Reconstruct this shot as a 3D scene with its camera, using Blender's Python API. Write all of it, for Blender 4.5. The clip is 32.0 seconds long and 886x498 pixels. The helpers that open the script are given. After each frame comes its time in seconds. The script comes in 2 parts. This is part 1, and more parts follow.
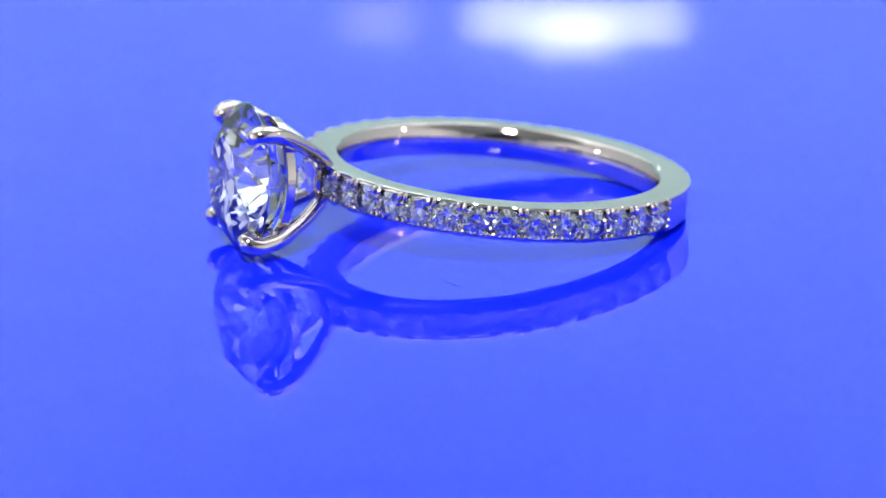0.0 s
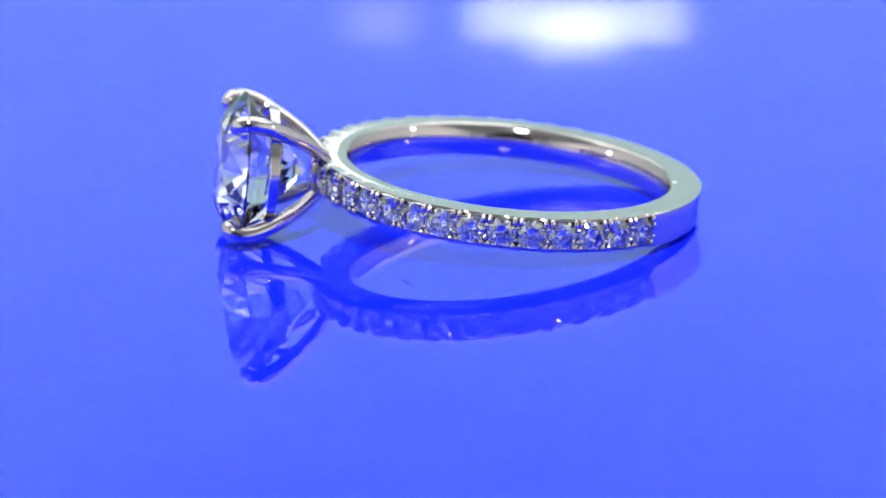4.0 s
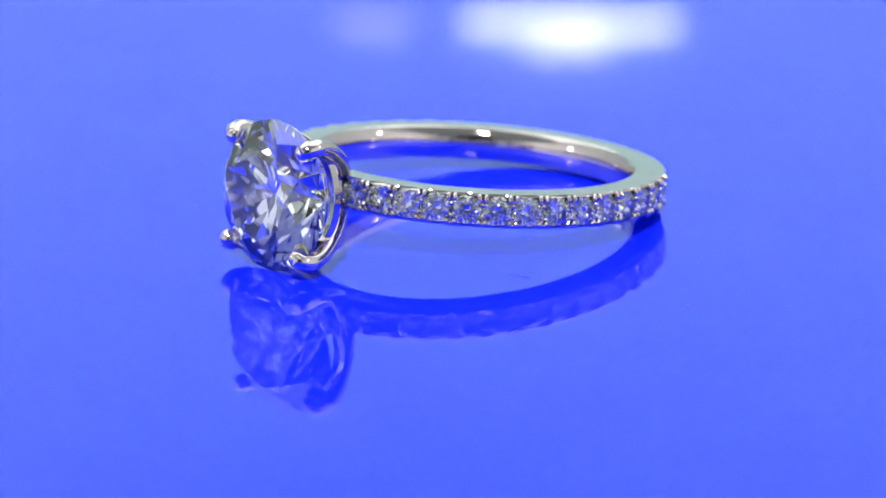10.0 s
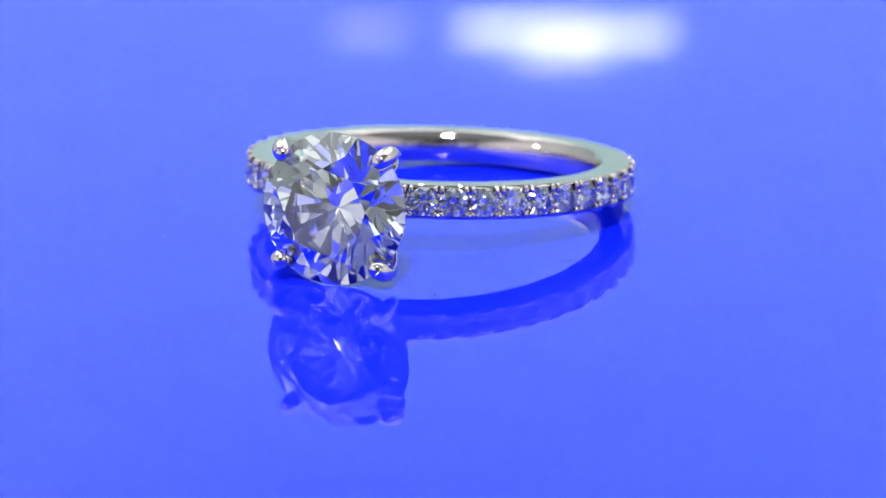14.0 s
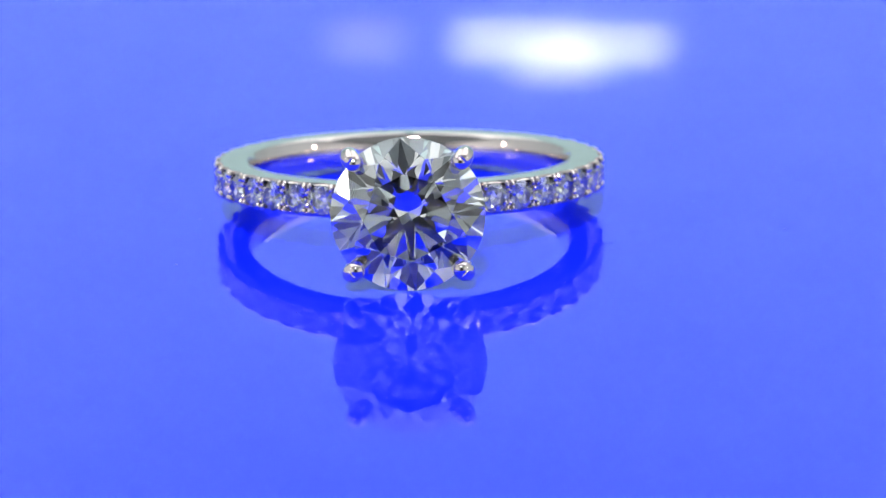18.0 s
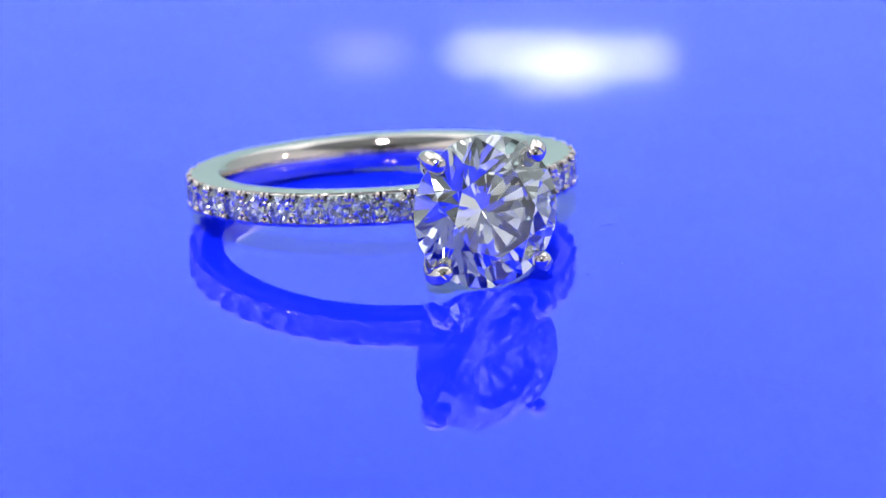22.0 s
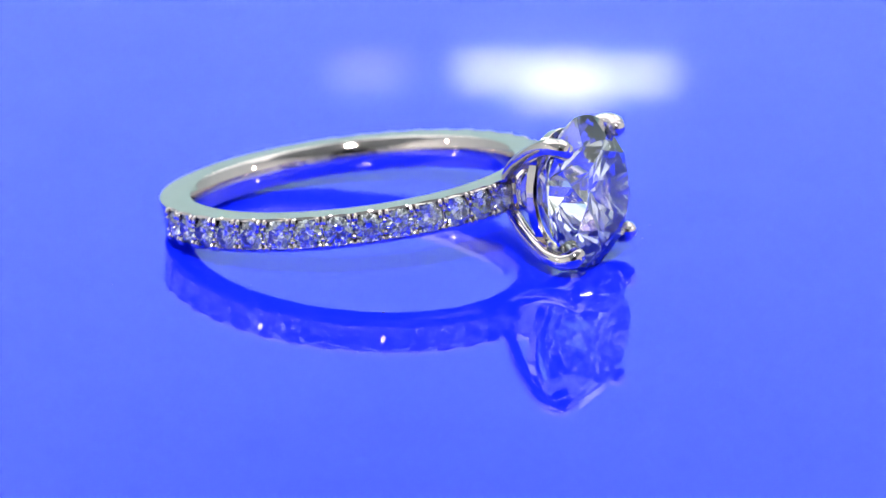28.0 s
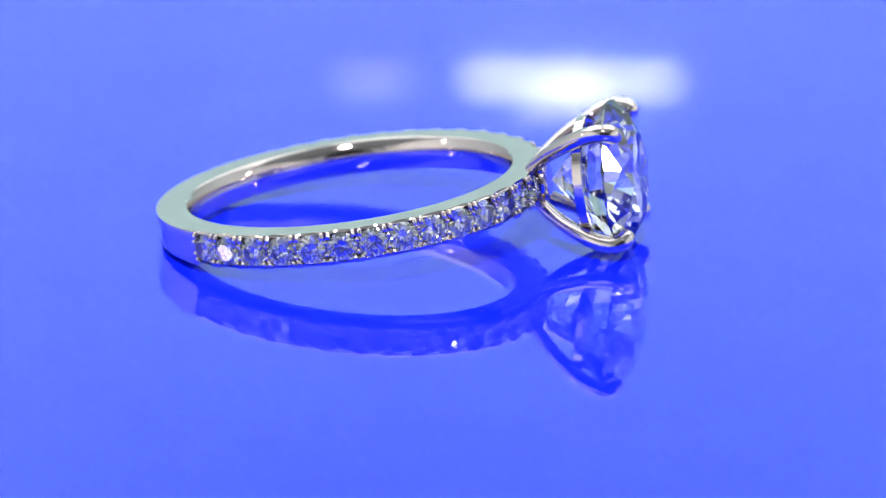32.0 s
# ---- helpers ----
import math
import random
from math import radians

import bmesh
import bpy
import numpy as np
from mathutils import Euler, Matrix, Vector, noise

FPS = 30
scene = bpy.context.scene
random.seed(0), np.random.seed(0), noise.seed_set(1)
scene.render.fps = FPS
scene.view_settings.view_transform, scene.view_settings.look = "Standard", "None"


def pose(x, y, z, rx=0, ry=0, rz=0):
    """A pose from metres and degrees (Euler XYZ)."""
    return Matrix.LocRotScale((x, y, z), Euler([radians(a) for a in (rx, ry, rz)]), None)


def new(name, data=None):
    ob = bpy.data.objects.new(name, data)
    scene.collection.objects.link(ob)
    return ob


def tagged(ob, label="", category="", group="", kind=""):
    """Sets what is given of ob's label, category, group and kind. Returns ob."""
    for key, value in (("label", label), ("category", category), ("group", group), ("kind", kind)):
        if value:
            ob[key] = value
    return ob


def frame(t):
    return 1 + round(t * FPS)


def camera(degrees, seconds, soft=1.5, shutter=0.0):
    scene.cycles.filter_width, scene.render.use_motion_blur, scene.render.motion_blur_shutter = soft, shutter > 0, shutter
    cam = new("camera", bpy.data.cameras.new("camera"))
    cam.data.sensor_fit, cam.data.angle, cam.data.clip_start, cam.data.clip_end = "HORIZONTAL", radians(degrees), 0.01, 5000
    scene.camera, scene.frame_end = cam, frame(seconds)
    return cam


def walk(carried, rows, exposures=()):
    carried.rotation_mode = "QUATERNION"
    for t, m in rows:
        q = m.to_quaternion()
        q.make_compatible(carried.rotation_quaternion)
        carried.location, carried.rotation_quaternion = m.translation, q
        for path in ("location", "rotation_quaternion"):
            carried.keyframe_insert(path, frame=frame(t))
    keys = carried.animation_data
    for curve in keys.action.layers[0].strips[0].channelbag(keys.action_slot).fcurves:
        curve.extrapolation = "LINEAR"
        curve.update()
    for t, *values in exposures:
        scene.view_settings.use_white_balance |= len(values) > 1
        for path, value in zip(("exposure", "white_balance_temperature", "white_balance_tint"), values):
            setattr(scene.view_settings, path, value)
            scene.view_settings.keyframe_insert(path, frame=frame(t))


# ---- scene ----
MM = 0.001
cam = camera(11.93, 32.0, soft=1.2)
EYE = (0.0, -0.20303, 0.05923)
VIEW = Matrix.Translation(EYE) @ pose(0, 0, 0, 0, 0, -0.115) @ pose(0, 0, 0, 73.517) @ pose(0, 0, 0, 0, 0, -1.231)
walk(cam, [(0.0, VIEW), (32.0, VIEW)], [(0.0, 0.0), (9.0, 0.0), (25.0, 0.07), (32.0, 0.1)])
cam.data.dof.use_dof = True
cam.data.dof.focus_distance = 0.2005
cam.data.dof.aperture_fstop = 72.0

# The turning plate: seconds, turn about its axis, lean about x and about y (degrees)
TURN = [(0, -69.3, 0.24, -0.046), (1, -75.3, 0.245, -0.065), (2, -80.8, 0.248, -0.078), (2.5, -83.3, 0.25, -0.082), (3, -85.4, 0.251, -0.084), (3.25, -85.6, 0.252, -0.084), (3.5, -85.0, 0.251, -0.082), (4.5, -80.6, 0.249, -0.069), (5.5, -75.2, 0.247, -0.053), (6, -72.1, 0.245, -0.043), (7, -66, 0.24, -0.008), (8, -59.6, 0.235, 0.029), (9, -53.2, 0.229, 0.068), (10, -46.7, 0.22, 0.11), (11, -40.2, 0.209, 0.152), (12, -34.1, 0.199, 0.194), (13, -28.3, 0.187, 0.236), (14, -22.6, 0.175, 0.276), (15, -16.9, 0.158, 0.305), (16, -11.4, 0.14, 0.332), (17, -5.9, 0.122, 0.357), (18, -0.2, 0.104, 0.379), (19, 5.6, 0.085, 0.399), (20, 11.1, 0.063, 0.404), (21, 16.7, 0.042, 0.407), (22, 22.2, 0.02, 0.406), (23, 27.9, -0.002, 0.402), (24, 34.1, -0.024, 0.383), (25, 40.5, -0.045, 0.361), (26, 46.6, -0.066, 0.337), (27, 52.5, -0.087, 0.31), (28, 58.2, -0.107, 0.281), (29, 63.8, -0.123, 0.244), (30, 68.9, -0.137, 0.206), (31, 73.5, -0.15, 0.168), (32, 77.9, -0.161, 0.129)]

# ---- light ----
world = bpy.data.worlds.new("world")
scene.world = world
world.use_nodes = True
world.node_tree.nodes["Background"].inputs[0].default_value = (0.8, 0.85, 0.9, 1)
world.node_tree.nodes["Background"].inputs[1].default_value = 0.05
BACK_POWER, PANEL_POWER, KEY_POWER, SIDE_POWER, FAR_POWER, LOW_POWER, DIM_POWER = 2.85, 1.3, 700.0, 90.0, 4.5, 3.0, 1.1


# ---- materials ----
def material(name):
    m = bpy.data.materials.new(name)
    m.use_nodes = True
    t = m.node_tree
    return m, t, t.nodes["Principled BSDF"]


def node(t, kind, **values):
    n = t.nodes.new(kind)
    for key, value in values.items():
        n.inputs[key.replace("_", " ")].default_value = value
    return n


def ramp(t, source, low, high, c0, c1):
    r = t.nodes.new("ShaderNodeValToRGB")
    r.color_ramp.elements[0].position, r.color_ramp.elements[1].position = low, high
    r.color_ramp.elements[0].color, r.color_ramp.elements[1].color = (*c0, 1), (*c1, 1)
    t.links.new(source, r.inputs[0])
    return r.outputs[0]


def bump(t, source, shader, strength, distance):
    b = node(t, "ShaderNodeBump", Strength=strength, Distance=distance)
    t.links.new(source, b.inputs["Height"])
    t.links.new(b.outputs[0], shader.inputs["Normal"])


def grain(t, scale, detail=4.0):
    co = t.nodes.new("ShaderNodeTexCoord")
    n = node(t, "ShaderNodeTexNoise", Scale=scale, Detail=detail)
    t.links.new(co.outputs["Object"], n.inputs["Vector"])
    return n.outputs["Fac"]


def plain(name, c0, c1, scale, rough, metal=0.0, relief=0.0, depth=0.001):
    m, t, s = material(name)
    g = grain(t, scale)
    t.links.new(ramp(t, g, 0.3, 0.7, c0, c1), s.inputs["Base Color"])
    s.inputs["Roughness"].default_value, s.inputs["Metallic"].default_value = rough, metal
    if relief:
        bump(t, grain(t, scale * 6), s, relief, depth)
    return m


def glow(name, colour, strength):
    m, t, s = material(name)
    s.inputs["Base Color"].default_value = (0.8, 0.8, 0.8, 1)
    s.inputs["Emission Color"].default_value = (*colour, 1)
    s.inputs["Emission Strength"].default_value = strength
    return m


def blue_acrylic():
    m, t, s = material("blue_acrylic")
    g = grain(t, 90.0, 3.0)
    t.links.new(ramp(t, g, 0.35, 0.65, (0.003, 0.013, 0.86), (0.0035, 0.015, 0.9)), s.inputs["Base Color"])
    f = grain(t, 2200.0, 5.0)
    r = t.nodes.new("ShaderNodeMapRange")
    r.inputs[1].default_value, r.inputs[2].default_value = 0.35, 0.75
    r.inputs[3].default_value, r.inputs[4].default_value = 0.001, 0.006
    t.links.new(f, r.inputs[0])
    t.links.new(r.outputs[0], s.inputs["Roughness"])
    s.inputs["IOR"].default_value = 1.49
    return m


def white_gold(name, rough):
    m, t, s = material(name)
    g = grain(t, 700.0, 4.0)
    t.links.new(ramp(t, g, 0.3, 0.7, (0.69, 0.6, 0.57), (0.74, 0.645, 0.615)), s.inputs["Base Color"])
    s.inputs["Metallic"].default_value = 1.0
    r = t.nodes.new("ShaderNodeMapRange")
    r.inputs[3].default_value, r.inputs[4].default_value = rough * 0.6, rough * 1.4
    t.links.new(grain(t, 3000.0), r.inputs[0])
    t.links.new(r.outputs[0], s.inputs["Roughness"])
    return m


def diamond(name):
    """Clear, colourless, with diamond's high index."""
    m, t, s = material(name)
    t.nodes.remove(s)
    g = node(t, "ShaderNodeBsdfGlass", Roughness=0.0, IOR=2.42)
    g.inputs["Color"].default_value = (1, 1, 1, 1)
    t.links.new(g.outputs[0], t.nodes["Material Output"].inputs["Surface"])
    return m


ACRYLIC = blue_acrylic()
GOLD = white_gold("polished_white_gold", 0.045)
GOLD_CUT = white_gold("bright_cut_white_gold", 0.08)
DIAMOND = diamond("diamond")
WALL = plain("pale_wall_paint", (0.61, 0.83, 0.83), (0.64, 0.86, 0.86), 1.5, 0.7, relief=0.05)
WALL_DARK = plain("dark_stand_in", (0.012, 0.01, 0.01), (0.022, 0.017, 0.015), 2.0, 0.7)
WALL_SIDE = plain("off_white_wall_paint", (0.58, 0.61, 0.63), (0.63, 0.66, 0.68), 1.5, 0.7, relief=0.05)
FRONT_DIM = plain("dimmed_front_paint", (0.33, 0.37, 0.4), (0.38, 0.42, 0.45), 1.5, 0.7, relief=0.05)
CEILING = plain("ceiling_paint", (0.68, 0.84, 0.86), (0.72, 0.88, 0.9), 1.0, 0.8)
FLOOR = plain("grey_carpet", (0.2, 0.21, 0.22), (0.26, 0.27, 0.28), 30.0, 0.6)
TABLE = plain("dark_grey_laminate", (0.12, 0.125, 0.13), (0.15, 0.155, 0.16), 8.0, 0.35)
TRIM = plain("white_lamp_trim", (0.75, 0.75, 0.75), (0.8, 0.8, 0.8), 20.0, 0.4)
PANEL_FILL = glow("panel_fill_glow", (0.86, 0.97, 1.0), PANEL_POWER)
KEY_GLOW = glow("key_lamp_glow", (1.0, 0.97, 0.93), KEY_POWER)
SIDE_GLOW = glow("side_lamp_glow", (1.0, 0.82, 0.74), SIDE_POWER)
BACK_FILL = glow("back_fill_glow", (0.95, 1.0, 1.0), BACK_POWER)
FAR_GLOW = glow("far_lamp_glow", (1.0, 1.0, 1.0), FAR_POWER)
LOW_GLOW = glow("low_lamp_glow", (1.0, 1.0, 1.0), LOW_POWER)
DIM_GLOW = glow("dim_lamp_glow", (0.9, 0.95, 1.0), DIM_POWER)
BLACK = plain("black_camera_body", (0.012, 0.012, 0.013), (0.02, 0.02, 0.021), 400.0, 0.45, relief=0.1, depth=0.0002)
LENS = plain("dark_lens_glass", (0.004, 0.004, 0.006), (0.006, 0.005, 0.009), 50.0, 0.05)
DUST = plain("dust", (0.008, 0.012, 0.08), (0.02, 0.02, 0.1), 500.0, 1.0)


# ---- mesh helpers ----
def finish(bm, name, mat, smooth=False):
    me = bpy.data.meshes.new(name)
    bm.to_mesh(me)
    bm.free()
    for p in me.polygons:
        p.use_smooth = smooth
    me.materials.append(mat)
    return me


def part(name, bm, mat, parent, label="", smooth=False):
    ob = new(name, finish(bm, name, mat, smooth))
    ob.parent = parent
    return tagged(ob, label)


def box(bm, x0, x1, y0, y1, z0, z1):
    c = Matrix.Translation(((x0 + x1) / 2, (y0 + y1) / 2, (z0 + z1) / 2)) @ Matrix.Diagonal((x1 - x0, y1 - y0, z1 - z0, 1))
    return bmesh.ops.create_cube(bm, size=1, matrix=c)


def lathe(bm, profile, steps, closed=False):
    """Turns (r, z) points about z."""
    loops = []
    for k in range(steps):
        a = 2 * math.pi * k / steps
        loops.append([bm.verts.new((r * math.cos(a), r * math.sin(a), z)) for r, z in profile])
    n = len(profile)
    for k in range(steps):
        p, q = loops[k], loops[(k + 1) % steps]
        for i in range(n if closed else n - 1):
            j = (i + 1) % n
            bm.faces.new((p[i], q[i], q[j], p[j]))
    if not closed:
        bm.faces.new([lp[0] for lp in reversed(loops)])
        bm.faces.new([lp[-1] for lp in loops])
    bmesh.ops.recalc_face_normals(bm, faces=bm.faces)
    return bm


def tube(bm, points, radii, sides=20, ends=6):
    """A round wire along a smooth line of points, with domed ends."""
    pts = [Vector(p) for p in points]
    fine, rr = [], []
    n = len(pts)
    for i in range(n - 1):
        p0, p1, p2, p3 = pts[max(i - 1, 0)], pts[i], pts[i + 1], pts[min(i + 2, n - 1)]
        for s in range(8):
            f = s / 8
            fine.append(0.5 * ((2 * p1) + (p2 - p0) * f + (2 * p0 - 5 * p1 + 4 * p2 - p3) * f * f + (3 * p1 - p0 - 3 * p2 + p3) * f ** 3))
            rr.append(radii[i] * (1 - f) + radii[i + 1] * f)
    fine.append(pts[-1])
    rr.append(radii[-1])
    line = []
    t0, t1 = (fine[1] - fine[0]).normalized(), (fine[-1] - fine[-2]).normalized()
    for k in range(ends):
        a = math.pi / 2 * k / ends
        line.append((fine[0] - t0 * rr[0] * math.cos(a), rr[0] * max(math.sin(a), 0.02), t0))
    for i, p in enumerate(fine):
        t = (fine[min(i + 1, len(fine) - 1)] - fine[max(i - 1, 0)]).normalized()
        line.append((p, rr[i], t))
    for k in range(ends - 1, -1, -1):
        a = math.pi / 2 * k / ends
        line.append((fine[-1] + t1 * rr[-1] * math.cos(a), rr[-1] * max(math.sin(a), 0.02), t1))
    side = line[0][2].orthogonal().normalized()
    loops = []
    for p, r, t in line:
        side = (side - t * side.dot(t)).normalized()
        up = t.cross(side)
        loops.append([bm.verts.new(p + side * (r * math.cos(2 * math.pi * k / sides)) + up * (r * math.sin(2 * math.pi * k / sides))) for k in range(sides)])
    for a, b in zip(loops, loops[1:]):
        for k in range(sides):
            bm.faces.new((a[k], a[(k + 1) % sides], b[(k + 1) % sides], b[k]))
    bm.faces.new(list(reversed(loops[0])))
    bm.faces.new(loops[-1])
    return bm


def brilliant(bm, radius, m, arc=4, table=0.57, crown=34.5, pavilion=40.8, girdle=0.025):
    """A round brilliant: 33 crown facets, 24 pavilion facets, a thin girdle. Its axis is z, its girdle at z = 0."""
    tc, tp = math.tan(radians(crown)), math.tan(radians(pavilion))
    hc = (1 - table) * tc
    c8 = math.cos(math.pi / 8)
    rs, rl = 0.775, 0.2

    def ring(r, z, shift):
        return [Vector((r * math.cos(math.pi / 4 * (k + shift)), r * math.sin(math.pi / 4 * (k + shift)), z)) for k in range(8)]

    tab = ring(table, girdle + hc, 0)
    star = ring(rs, girdle + hc - (rs * c8 - table) * tc, 0.5)
    low = ring(rl, -girdle - (1 - rl * c8) * tp, 0.5)
    culet = Vector((0, 0, -girdle - tp))
    faces = [tab]
    rim_up, rim_low = [], []
    for k in range(16):
        a0 = math.pi / 8 * k
        a1 = a0 + math.pi / 8
        s = star[(k // 2) % 8]
        lo = low[(k // 2) % 8]
        for apex, sign, rim in ((s, 1, rim_up), (lo, -1, rim_low)):
            g0 = Vector((math.cos(a0), math.sin(a0), sign * girdle))
            g1 = Vector((math.cos(a1), math.sin(a1), sign * girdle))
            nrm = (g0 - apex).cross(g1 - apex)
            arcp = []
            for i in range(arc + 1):
                a = a0 + (a1 - a0) * i / arc
                x, y = math.cos(a), math.sin(a)
                z = apex.z - (nrm.x * (x - apex.x) + nrm.y * (y - apex.y)) / nrm.z
                arcp.append(Vector((x, y, z)))
            rim.append(arcp)
            faces.append([apex] + arcp)
    for k in range(8):
        g = Vector((math.cos(math.pi / 4 * k), math.sin(math.pi / 4 * k), 0))
        up, dn = g + Vector((0, 0, girdle)), g - Vector((0, 0, girdle))
        faces.append([tab[k], star[k - 1], up, star[k]])
        faces.append([tab[k], tab[(k + 1) % 8], star[k]])
        faces.append([culet, low[k], dn, low[k - 1]])
    for u, d in zip(rim_up, rim_low):
        for i in range(arc):
            faces.append([u[i], u[i + 1], d[i + 1], d[i]])
    seen = {}
    for f in faces:
        vs = []
        for p in f:
            key = (round(p.x, 5), round(p.y, 5), round(p.z, 5))
            if key not in seen:
                seen[key] = bm.verts.new(m @ (p * radius))
            if seen[key] not in vs:
                vs.append(seen[key])
        if len(vs) > 2:
            bm.faces.new(vs)
    bmesh.ops.recalc_face_normals(bm, faces=bm.faces)
    return bm


# ---- the room ----
# Out-of-view room, made up to close the space for reflections and bounce.
X0, X1, Y0, Y1, Z0, Z1 = -4.0, 4.0, -7.5, 7.36, -0.95, 3.4


def slab(name, label, mat, x0, x1, y0, y1, z0, z1):
    bm = bmesh.new()
    box(bm, x0, x1, y0, y1, z0, z1)
    ob = new(name, finish(bm, name, mat))
    return tagged(ob, label, name.split("_")[0], kind="structure")


slab("floor", "mid grey carpet of the showroom", FLOOR, X0 - 0.1, X1 + 0.1, Y0 - 0.1, Y1 + 0.1, Z0 - 0.1, Z0)
slab("ceiling", "white painted ceiling carrying the added fill panels", CEILING, X0 - 0.1, X1 + 0.1, -0.4, Y1 + 0.1, Z1, Z1 + 0.1)
# Front half greyed so metal and stones mirror a dimmer side.
slab("ceiling_grey", "unseen front ceiling with a downlight, greyed to dim reflections", FRONT_DIM, X0 - 0.1, X1 + 0.1, Y0 - 0.1, -0.4, Z1, Z1 + 0.1)
slab("wall_north", "white painted wall far behind the plate", WALL, X0, X1, Y1, Y1 + 0.1, Z0, Z1)
slab("wall_south", "unseen wall behind the camera, greyed to dim reflections", FRONT_DIM, X0, X1, Y0 - 0.1, Y0, Z0, Z1)
# Unseen door-shaped slab, added so the diamond's facets mirror something dark.
slab("door_1", "unseen dark slab added to darken what the stones mirror", WALL_DARK, -2.4, 2.4, Y0, Y0 + 0.04, Z0, 2.1)
slab("wall_east", "off-white painted side wall of the showroom", WALL_SIDE, X1, X1 + 0.1, Y0, Y1, Z0, Z1)
slab("wall_west", "off-white painted side wall of the showroom", WALL_SIDE, X0 - 0.1, X0, Y0, Y1, Z0, Z1)


def fill_panel(name, label, x, y, w, d, mat):
    """An added fill lamp, flat on the ceiling: a frame and a diffuser."""
    top = new(name)
    top.location = (x, y, Z1)
    tagged(top, label, "ceiling light", "ceiling panel lamps")
    bm = bmesh.new()
    e = 0.02
    for a in ((-w / 2 - e, w / 2 + e, -d / 2 - e, -d / 2), (-w / 2 - e, w / 2 + e, d / 2, d / 2 + e), (-w / 2 - e, -w / 2, -d / 2, d / 2), (w / 2, w / 2 + e, -d / 2, d / 2)):
        box(bm, *a, -0.016, 0)
    part("frame", bm, TRIM, top)
    bm = bmesh.new()
    box(bm, -w / 2, w / 2, -d / 2, d / 2, -0.012, 0)
    part("diffuser", bm, mat, top, "glowing white diffuser")
    return top


def downlight(name, label, x, y, r, mat):
    top = new(name)
    top.location = (x, y, Z1)
    tagged(top, label, "downlight", "downlights in the ceiling")
    bm = bmesh.new()
    lathe(bm, [(r, 0), (r, -0.012), (r + 0.012, -0.012), (r + 0.018, -0.004), (r + 0.018, 0)], 32, closed=True)
    part("trim_ring", bm, TRIM, top, smooth=False)
    bm = bmesh.new()
    lathe(bm, [(r, -0.008), (r, 0)], 32)
    part("lens", bm, mat, top, "glowing round lens")
    return top


def wall_lamp(name, label, x, z, w, h, mat):
    """A slim horizontal lamp on the far wall: a backplate and a round-ended diffuser."""
    top = new(name)
    top.location = (x, Y1, z)
    tagged(top, label, "wall lamp", "lamps on the far wall")
    bm = bmesh.new()
    box(bm, -w / 2 + h / 2, w / 2 - h / 2, -0.006, 0, -h / 4, h / 4)
    part("backplate", bm, TRIM, top)
    bm = bmesh.new()
    tube(bm, [(-w / 2 + h / 2, -0.006 - h / 2, 0), (0, -0.006 - h / 2, 0), (w / 2 - h / 2, -0.006 - h / 2, 0)], [h / 2] * 3, 16, 5)
    part("diffuser", bm, mat, top, "glowing white diffuser", smooth=True)
    return top


# the lamps that the plate mirrors
for lx, lz, w in ((0.195, 1.806, 0.245), (0.343, 1.817, 0.23)):
    wall_lamp("wall_lamp", "bright white slim lamp on the far wall", lx, lz, w, 0.022, FAR_GLOW)
wall_lamp("wall_lamp", "short white slim lamp above two brighter ones", 0.256, 1.85, 0.16, 0.022, LOW_GLOW)
wall_lamp("wall_lamp", "short dim slim lamp on the far wall", -0.096, 1.799, 0.13, 0.03, DIM_GLOW)
# unseen fill panels over the table, added to light far wall and plate
for lx in (-1.5, 1.5):
    fill_panel("fill_panel", "unseen fill panel added to light the far wall", lx, 5.6, 1.6, 2.5, BACK_FILL)
for lx in (-1.95, 1.95):
    fill_panel("fill_panel", "large unseen fill panel added to light the plate", lx, 1.6, 3.7, 5.2, PANEL_FILL)
# the round lamps whose highlights show inside the band
downlight("downlight", "bright white round ceiling lamp", -0.24, -3.4, 0.28, KEY_GLOW)
for side in (-1, 1):
    lamp = downlight("round_wall_lamp", "warm white round lamp on the side wall", 0, 0, 0.12, SIDE_GLOW)
    tagged(lamp, category="wall lamp", group="round lamps on the side walls")
    lamp.matrix_basis = pose(4.0 * side, -0.7, 1.62, 0, 90 * side, 0)

bm = bmesh.new()
box(bm, -0.8, 0.8, -0.4, 0.6, -0.05, -0.013)
counter = new("display_counter")
counter.location = (0, 0, 0)
tagged(counter, "dark grey laminate display counter under the plate", "counter")
part("counter_top", bm, TABLE, counter)
bm = bmesh.new()
box(bm, -0.76, 0.76, -0.36, 0.56, Z0, -0.05)
part("counter_body", bm, TABLE, counter)

# the black camera on its stand, which the stones mirror
video_camera = new("video_camera")
tagged(video_camera, "black video camera on a small stand on the counter", "camera")
bm = bmesh.new()
lathe(bm, [(0.02, 0.014), (0.027, 0.008), (0.031, 0.006), (0.035, 0.006), (0.036, 0.008), (0.036, 0.03), (0.034, 0.031), (0.034, 0.045), (0.036, 0.046), (0.036, 0.062), (0.033, 0.066), (0.033, 0.074), (0.02, 0.074)], 64, closed=True)
bmesh.ops.transform(bm, matrix=VIEW, verts=bm.verts)
part("lens_barrel", bm, BLACK, video_camera)
bm = bmesh.new()
lathe(bm, [(0.002, 0.009), (0.012, 0.0105), (0.0205, 0.0135), (0.0205, 0.03)], 48)
bmesh.ops.transform(bm, matrix=VIEW, verts=bm.verts)
part("lens_glass", bm, LENS, video_camera, "dark coated front glass", smooth=True)
bm = bmesh.new()
box(bm, -0.066, 0.066, -0.046, 0.044, 0.072, 0.135)
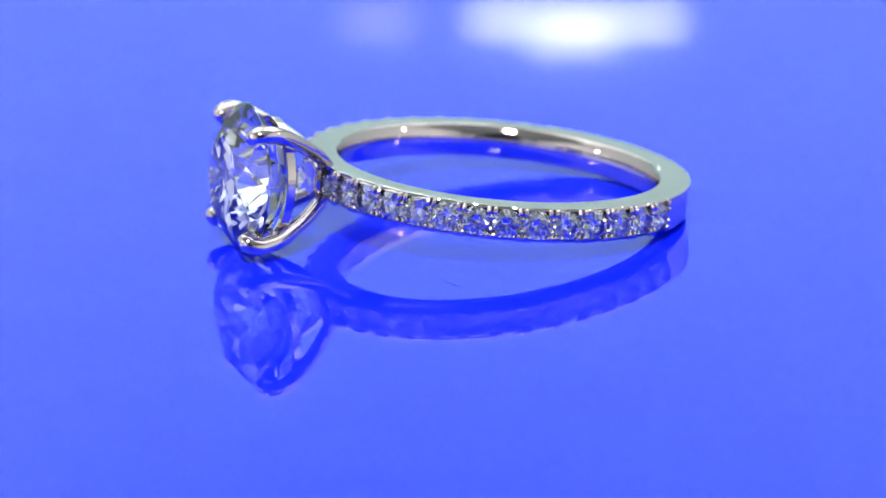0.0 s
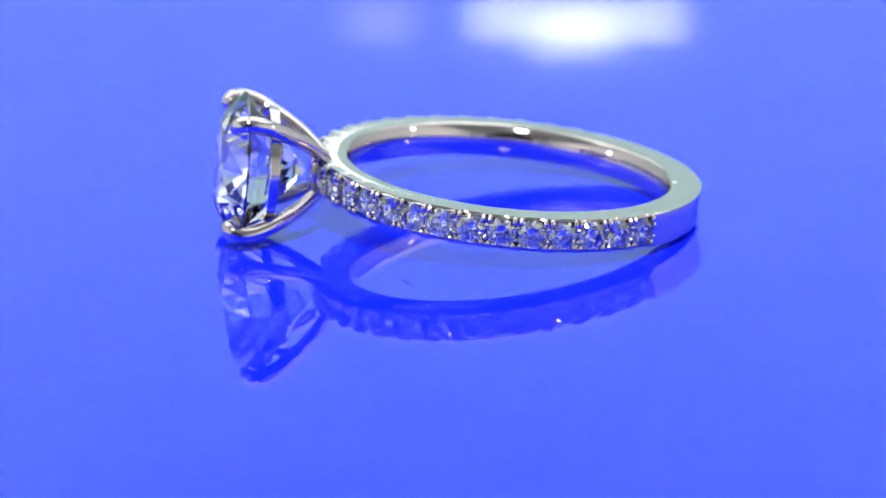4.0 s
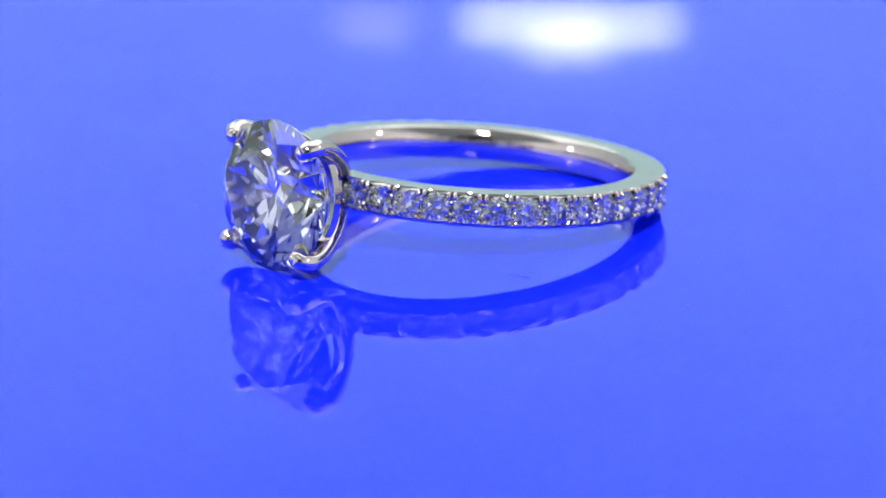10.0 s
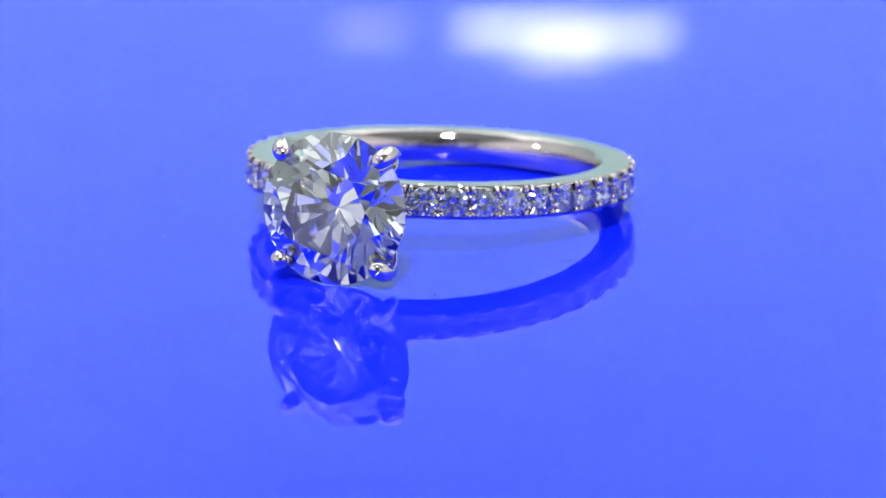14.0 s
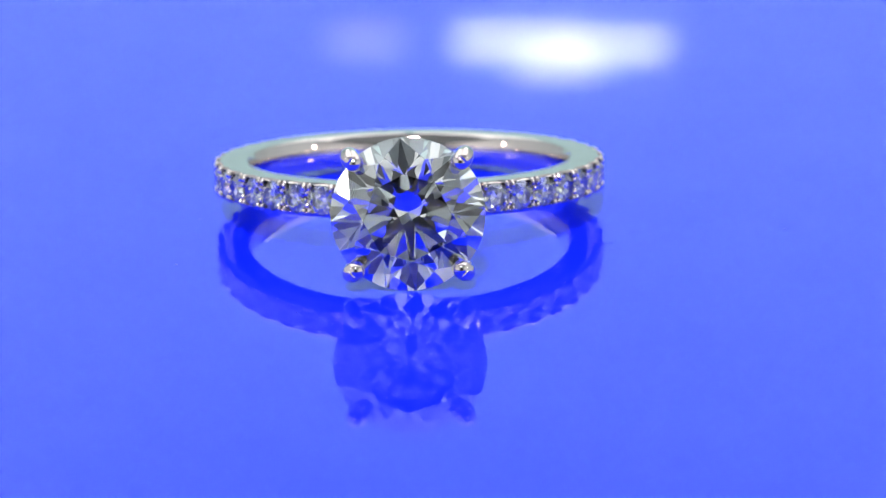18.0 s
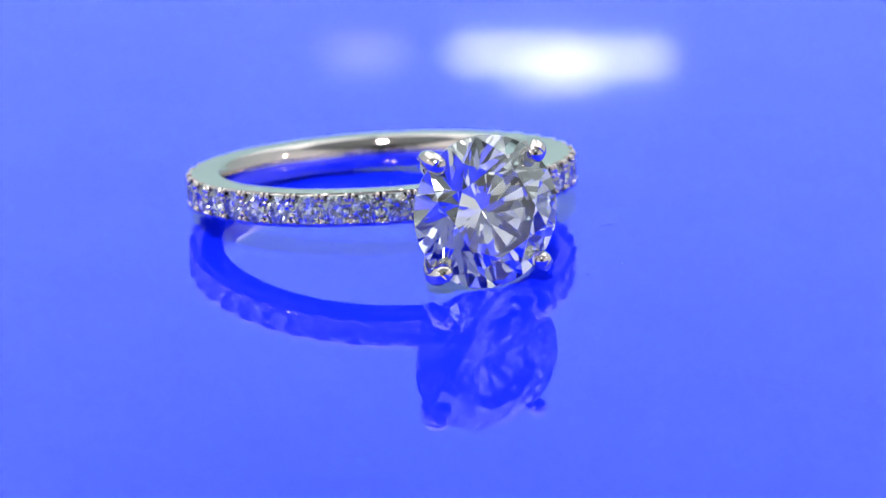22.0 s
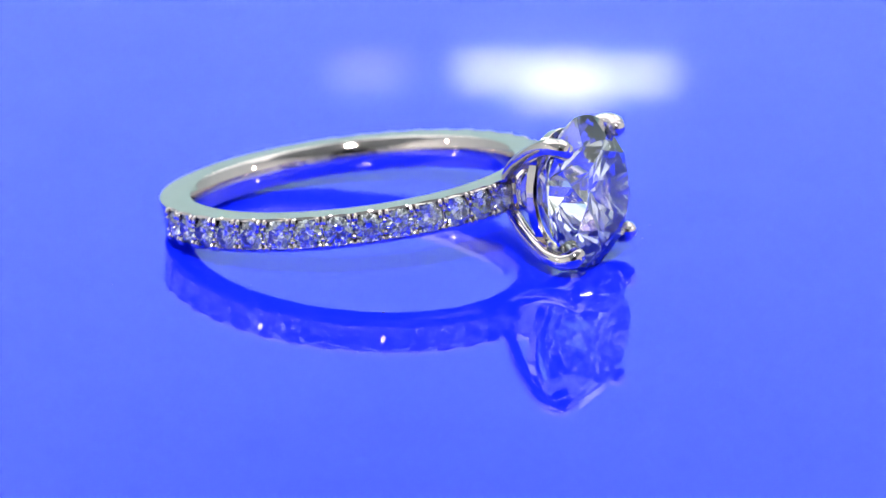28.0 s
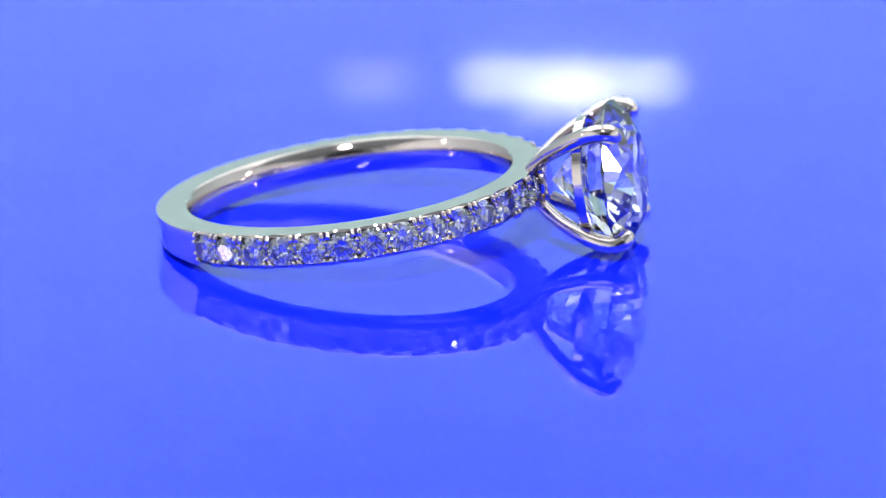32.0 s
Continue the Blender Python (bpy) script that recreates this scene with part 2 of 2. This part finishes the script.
box(bm, -0.025, 0.025, 0.0445, 0.062, 0.078, 0.128)
bmesh.ops.bevel(bm, geom=bm.edges[:], offset=0.006, segments=3, affect="EDGES")
bmesh.ops.transform(bm, matrix=VIEW, verts=bm.verts)
part("body", bm, BLACK, video_camera)
bm = bmesh.new()
lathe(bm, [(0.03, 0.0065), (0.03, 0.01), (0.027, 0.013), (0.011, 0.014), (0.009, 0.018), (0.009, 0.065)], 48)
bmesh.ops.translate(bm, vec=(0, -0.302, -0.013), verts=bm.verts)
part("stand", bm, BLACK, video_camera)
# Unseen board, added as a dark strip for the stones to mirror.
bm = bmesh.new()
box(bm, -0.045, 0.045, -0.37, -0.086, -0.013, -0.006)
bmesh.ops.bevel(bm, geom=bm.edges[:], offset=0.002, segments=2, affect="EDGES")
part("added_dark_board", bm, BLACK, video_camera)

# ---- the turning plate ----
plate = new("turntable_plate")
tagged(plate, "glossy royal blue acrylic plate, slowly turning", "display plate")
bm = bmesh.new()
lathe(bm, [(0.05, -0.005), (0.0795, -0.005), (0.08, -0.0045), (0.08, -0.0005), (0.0795, 0.0), (0.05, 0.0)], 200)
part("plate_disc", bm, ACRYLIC, plate)
bm = bmesh.new()
lathe(bm, [(0.045, -0.013), (0.045, -0.0052)], 64)
part("hub", bm, TRIM, plate)

# specks of dust and one hair lying on the plate
for k, (sx, sy, r) in enumerate(((17.43, -0.2, 0.11), (3.96, -9.64, 0.1), (-12.6, -4.9, 0.12), (-11.9, 3.05, 0.08), (1.72, -7.75, 0.07), (6.23, -8.79, 0.1), (13.2, 5.1, 0.06), (-6.5, -13.0, 0.07), (9.4, -12.2, 0.05), (-15.0, 9.0, 0.08))):
    bm = bmesh.new()
    bmesh.ops.create_icosphere(bm, subdivisions=1, radius=0.6 * r * MM)
    bmesh.ops.scale(bm, vec=(1.5, 0.7, 0.35), verts=bm.verts)
    for v in bm.verts:
        v.co *= 0.8 + 0.4 * random.random()
    bmesh.ops.transform(bm, matrix=Matrix.Translation((sx * MM, sy * MM, 0.2 * r * MM)) @ pose(0, 0, 0, 0, 0, 47 * k), verts=bm.verts)
    part("dust_speck", bm, DUST, plate, "dark speck of dust" if k == 0 else "")
bm = bmesh.new()
tube(bm, [Vector(p) * MM for p in ((7.75, -2.6, 0.03), (8.0, -2.4, 0.05), (8.3, -2.3, 0.03), (8.62, -2.36, 0.05), (8.85, -2.1, 0.03))], [0.012 * MM] * 5, 6, 2)
part("hair", bm, DUST, plate, "short curled fibre")

# ---- the ring ----
BORE, DOME, R_OUT, HALF = 7.92, 1.3, 9.7, 0.8
PITCH, FIRST, STONES = 8.95, 8.2, 14
LIMIT = FIRST + PITCH * (STONES - 0.5)
ring = new("diamond_ring")
tagged(ring, "white gold diamond ring lying on its side on blue acrylic", "ring")
# the ring's own space: x across, -y towards the head, z along its axis; millimetres
SEAT = Matrix.Translation((-1.235 * MM, 3.905 * MM, 2.122 * MM)) @ pose(0, 0, 0, -6.823) @ Matrix.Scale(MM, 4)


def around(deg, r, w=0.0):
    """A point at an angle from the head."""
    a = radians(deg)
    return Vector((r * math.sin(a), -r * math.cos(a), w))


def section(deg):
    """The band's cut at an angle from the head, as (r, w) points, upper half from inside to outside, then the lower half."""
    d = abs(deg)
    inner = [(BORE + DOME - math.sqrt(DOME ** 2 - w ** 2), w) for w in (0, 0.08, 0.16, 0.24, 0.32, 0.4, 0.48, 0.56, 0.63, 0.7, 0.76)] + [(8.2, 0.792), (8.225, HALF), (8.8, HALF)]
    if d < LIMIT:
        # scalloped above, bevelled below, with a seat for each stone and a sharp nick between two
        ph = ((d - FIRST) / PITCH + 0.5) % 1.0 - 0.5
        scoop = math.sqrt(max(0.0, 1 - (ph / 0.43) ** 2))
        nick = 0.09 if abs(ph) > 0.475 else 0.0
        outer = [(R_OUT - 0.12 - nick - 0.17 * scoop, HALF), (R_OUT - 0.02 - nick - 0.18 * scoop, HALF - 0.005), (R_OUT - 0.02 - nick - 0.15 * scoop, HALF - 0.03 - 0.04 * scoop),
                 (R_OUT - 0.01 - nick - 0.1 * scoop, HALF - 0.06 - 0.08 * scoop), (R_OUT - 0.07 - 0.2 * scoop, 0.5 + 0.17 * scoop)]
        mid = 9.64 - 0.94 * scoop
        under = [(R_OUT - 0.26, -0.896), (R_OUT - 0.22, -0.88), (R_OUT - 0.04 - 0.04 * scoop, -0.74), (R_OUT - 0.01 - 0.04 * scoop, -0.69 - 0.02 * scoop), (R_OUT - 0.07 - 0.1 * scoop, -0.56 - 0.12 * scoop)]
    else:
        outer = [(R_OUT - 0.17, HALF), (R_OUT - 0.07, HALF), (R_OUT - 0.02, HALF - 0.02), (R_OUT, HALF - 0.07), (R_OUT - 0.005, 0.4)]
        mid = R_OUT - 0.015
        under = [(R_OUT - 0.19, -0.896), (R_OUT - 0.09, -0.89), (R_OUT - 0.06, -0.86), (R_OUT - 0.04, -0.81), (R_OUT - 0.025, -0.45)]
    return inner + outer + [(mid, 0.0)] + under[::-1] + [(r, -1.12 * w) for r, w in reversed(inner[1:11] + inner[12:])]


def band():
    bm = bmesh.new()
    angles = []
    a = -180.0
    while a < 180.0:
        angles.append(a)
        a += 0.4 if abs(a) < LIMIT + 1 else 1.0
    for edge in (-LIMIT, LIMIT):
        angles += [edge - 0.02, edge + 0.02]
    angles = sorted(angles)
    loops = [[bm.verts.new(SEAT @ around(d, r, w)) for r, w in section(d)] for d in angles]
    n = len(loops[0])
    for i in range(len(loops)):
        p, q = loops[i], loops[(i + 1) % len(loops)]
        for k in range(n):
            bm.faces.new((p[k], p[(k + 1) % n], q[(k + 1) % n], q[k]))
    bmesh.ops.recalc_face_normals(bm, faces=bm.faces)
    me = finish(bm, "band", GOLD, True)
    me.set_sharp_from_angle(angle=radians(28))
    ob = new("band", me)
    ob.parent = ring
    return tagged(ob, "polished white gold band with a flat side")


band()

# centre stone and its four-claw head
GIRDLE, STONE_R = 13.45, 3.69
stone_m = SEAT @ Matrix.Translation((0, -GIRDLE, 0)) @ pose(0, 0, 0, 90, 0, 0) @ pose(0, 0, 0, 0, 0, 5)
bm = bmesh.new()
brilliant(bm, STONE_R, stone_m)
part("centre_diamond", bm, DIAMOND, ring, "large round brilliant-cut clear diamond")
for sx in (-1, 1):
    for sz in (-1, 1):
        bm = bmesh.new()
        k = math.sqrt(0.5)
        line = [(9.2, 0.4, 0.62), (9.75, 0.85, 1.08), (10.6, 1.5, 1.7), (11.6, 2.14, 2.22), (12.5, 2.56, 2.62), (13.3, 2.74, 2.8), (13.8, 2.66, 2.72), (13.98, 2.52, 2.58)]
        tube(bm, [SEAT @ Vector((sx * v, -u, sz * w)) for u, v, w in line], [r * MM for r in (0.28, 0.34, 0.37, 0.39, 0.41, 0.44, 0.47, 0.45)])
        part("claw", bm, GOLD, ring, smooth=True)
bm = bmesh.new()
lathe(bm, [(2.6, -0.22), (2.72, -0.25), (2.96, -0.25), (3.0, -0.21), (3.07, 0.21), (3.05, 0.25), (2.8, 0.25), (2.68, 0.22)], 96, closed=True)
bmesh.ops.transform(bm, matrix=SEAT @ Matrix.Translation((0, -12.05, 0)) @ pose(0, 0, 0, 90), verts=bm.verts)
part("gallery_rail", bm, GOLD, ring, "flat round gallery rail under the diamond")

bm = bmesh.new()
lathe(bm, [(0.3, 9.3), (0.78, 9.35), (0.92, 9.6), (1.0, 9.85), (0.96, 10.02), (0.8, 10.08), (0.3, 9.95)], 48)
bmesh.ops.transform(bm, matrix=SEAT @ pose(0, 0, 0, 90), verts=bm.verts)
part("head_base", bm, GOLD, ring, "small cup where claws meet the band", smooth=True)

# the small stones and the beads that hold them
bm = bmesh.new()
brilliant(bm, 0.742 * MM, Matrix(), arc=2)
SMALL = finish(bm, "pave_diamond", DIAMOND)
bm = bmesh.new()
tube(bm, [Vector((0, y * MM, z * MM)) for y, z in ((0.04, 0.13), (0.0, 0.04), (-0.015, -0.06), (0.05, -0.14))], [r * MM for r in (0.105, 0.125, 0.115, 0.07)], 10, 3)
BEAD = finish(bm, "bead", GOLD_CUT, True)
bm = bmesh.new()
bmesh.ops.create_icosphere(bm, subdivisions=2, radius=0.125 * MM)
DOT = finish(bm, "bead", GOLD_CUT, True)
UNSCALED = SEAT @ Matrix.Scale(1 / MM, 4)
for side in (-1, 1):
    for k in range(STONES):
        deg = side * (FIRST + PITCH * k)
        ob = new("pave_diamond", SMALL)
        ob.parent = ring
        ob.matrix_basis = Matrix.Translation(SEAT @ around(deg, 9.6, -0.045)) @ (UNSCALED.to_3x3().to_4x4() @ pose(0, 0, 0, 0, 0, deg) @ pose(0, 0, 0, 90, 0, 0) @ pose(0, 0, 0, 0, 0, 17 * k))
        for off in (-0.5, 0.5):
            if off < 0 and k == 0:
                continue
            for w in (-0.65, 0.56):
                bd = new("bead", BEAD)
                bd.parent = ring
                at = deg + side * off * (PITCH - 1.9)
                bd.matrix_basis = Matrix.Translation(SEAT @ around(at, 9.73, w)) @ UNSCALED.to_3x3().to_4x4() @ pose(0, 0, 0, 0, 0, at) @ (pose(0, 0, 0) if w > 0 else pose(0, 0, 0, 0, 180, 0))
        for w in (-0.34, 0.25):
            bd = new("bead", DOT)
            bd.parent = ring
            bd.matrix_basis = Matrix.Translation(SEAT @ around(deg + side * 0.5 * PITCH, 9.69, w))


def motions():
    rows = [(t, pose(0, 0, 0, lx, ly, 0) @ pose(0, 0, 0, 0, 0, turn)) for t, turn, lx, ly in TURN]
    walk(plate, rows)
    walk(ring, rows)


motions()
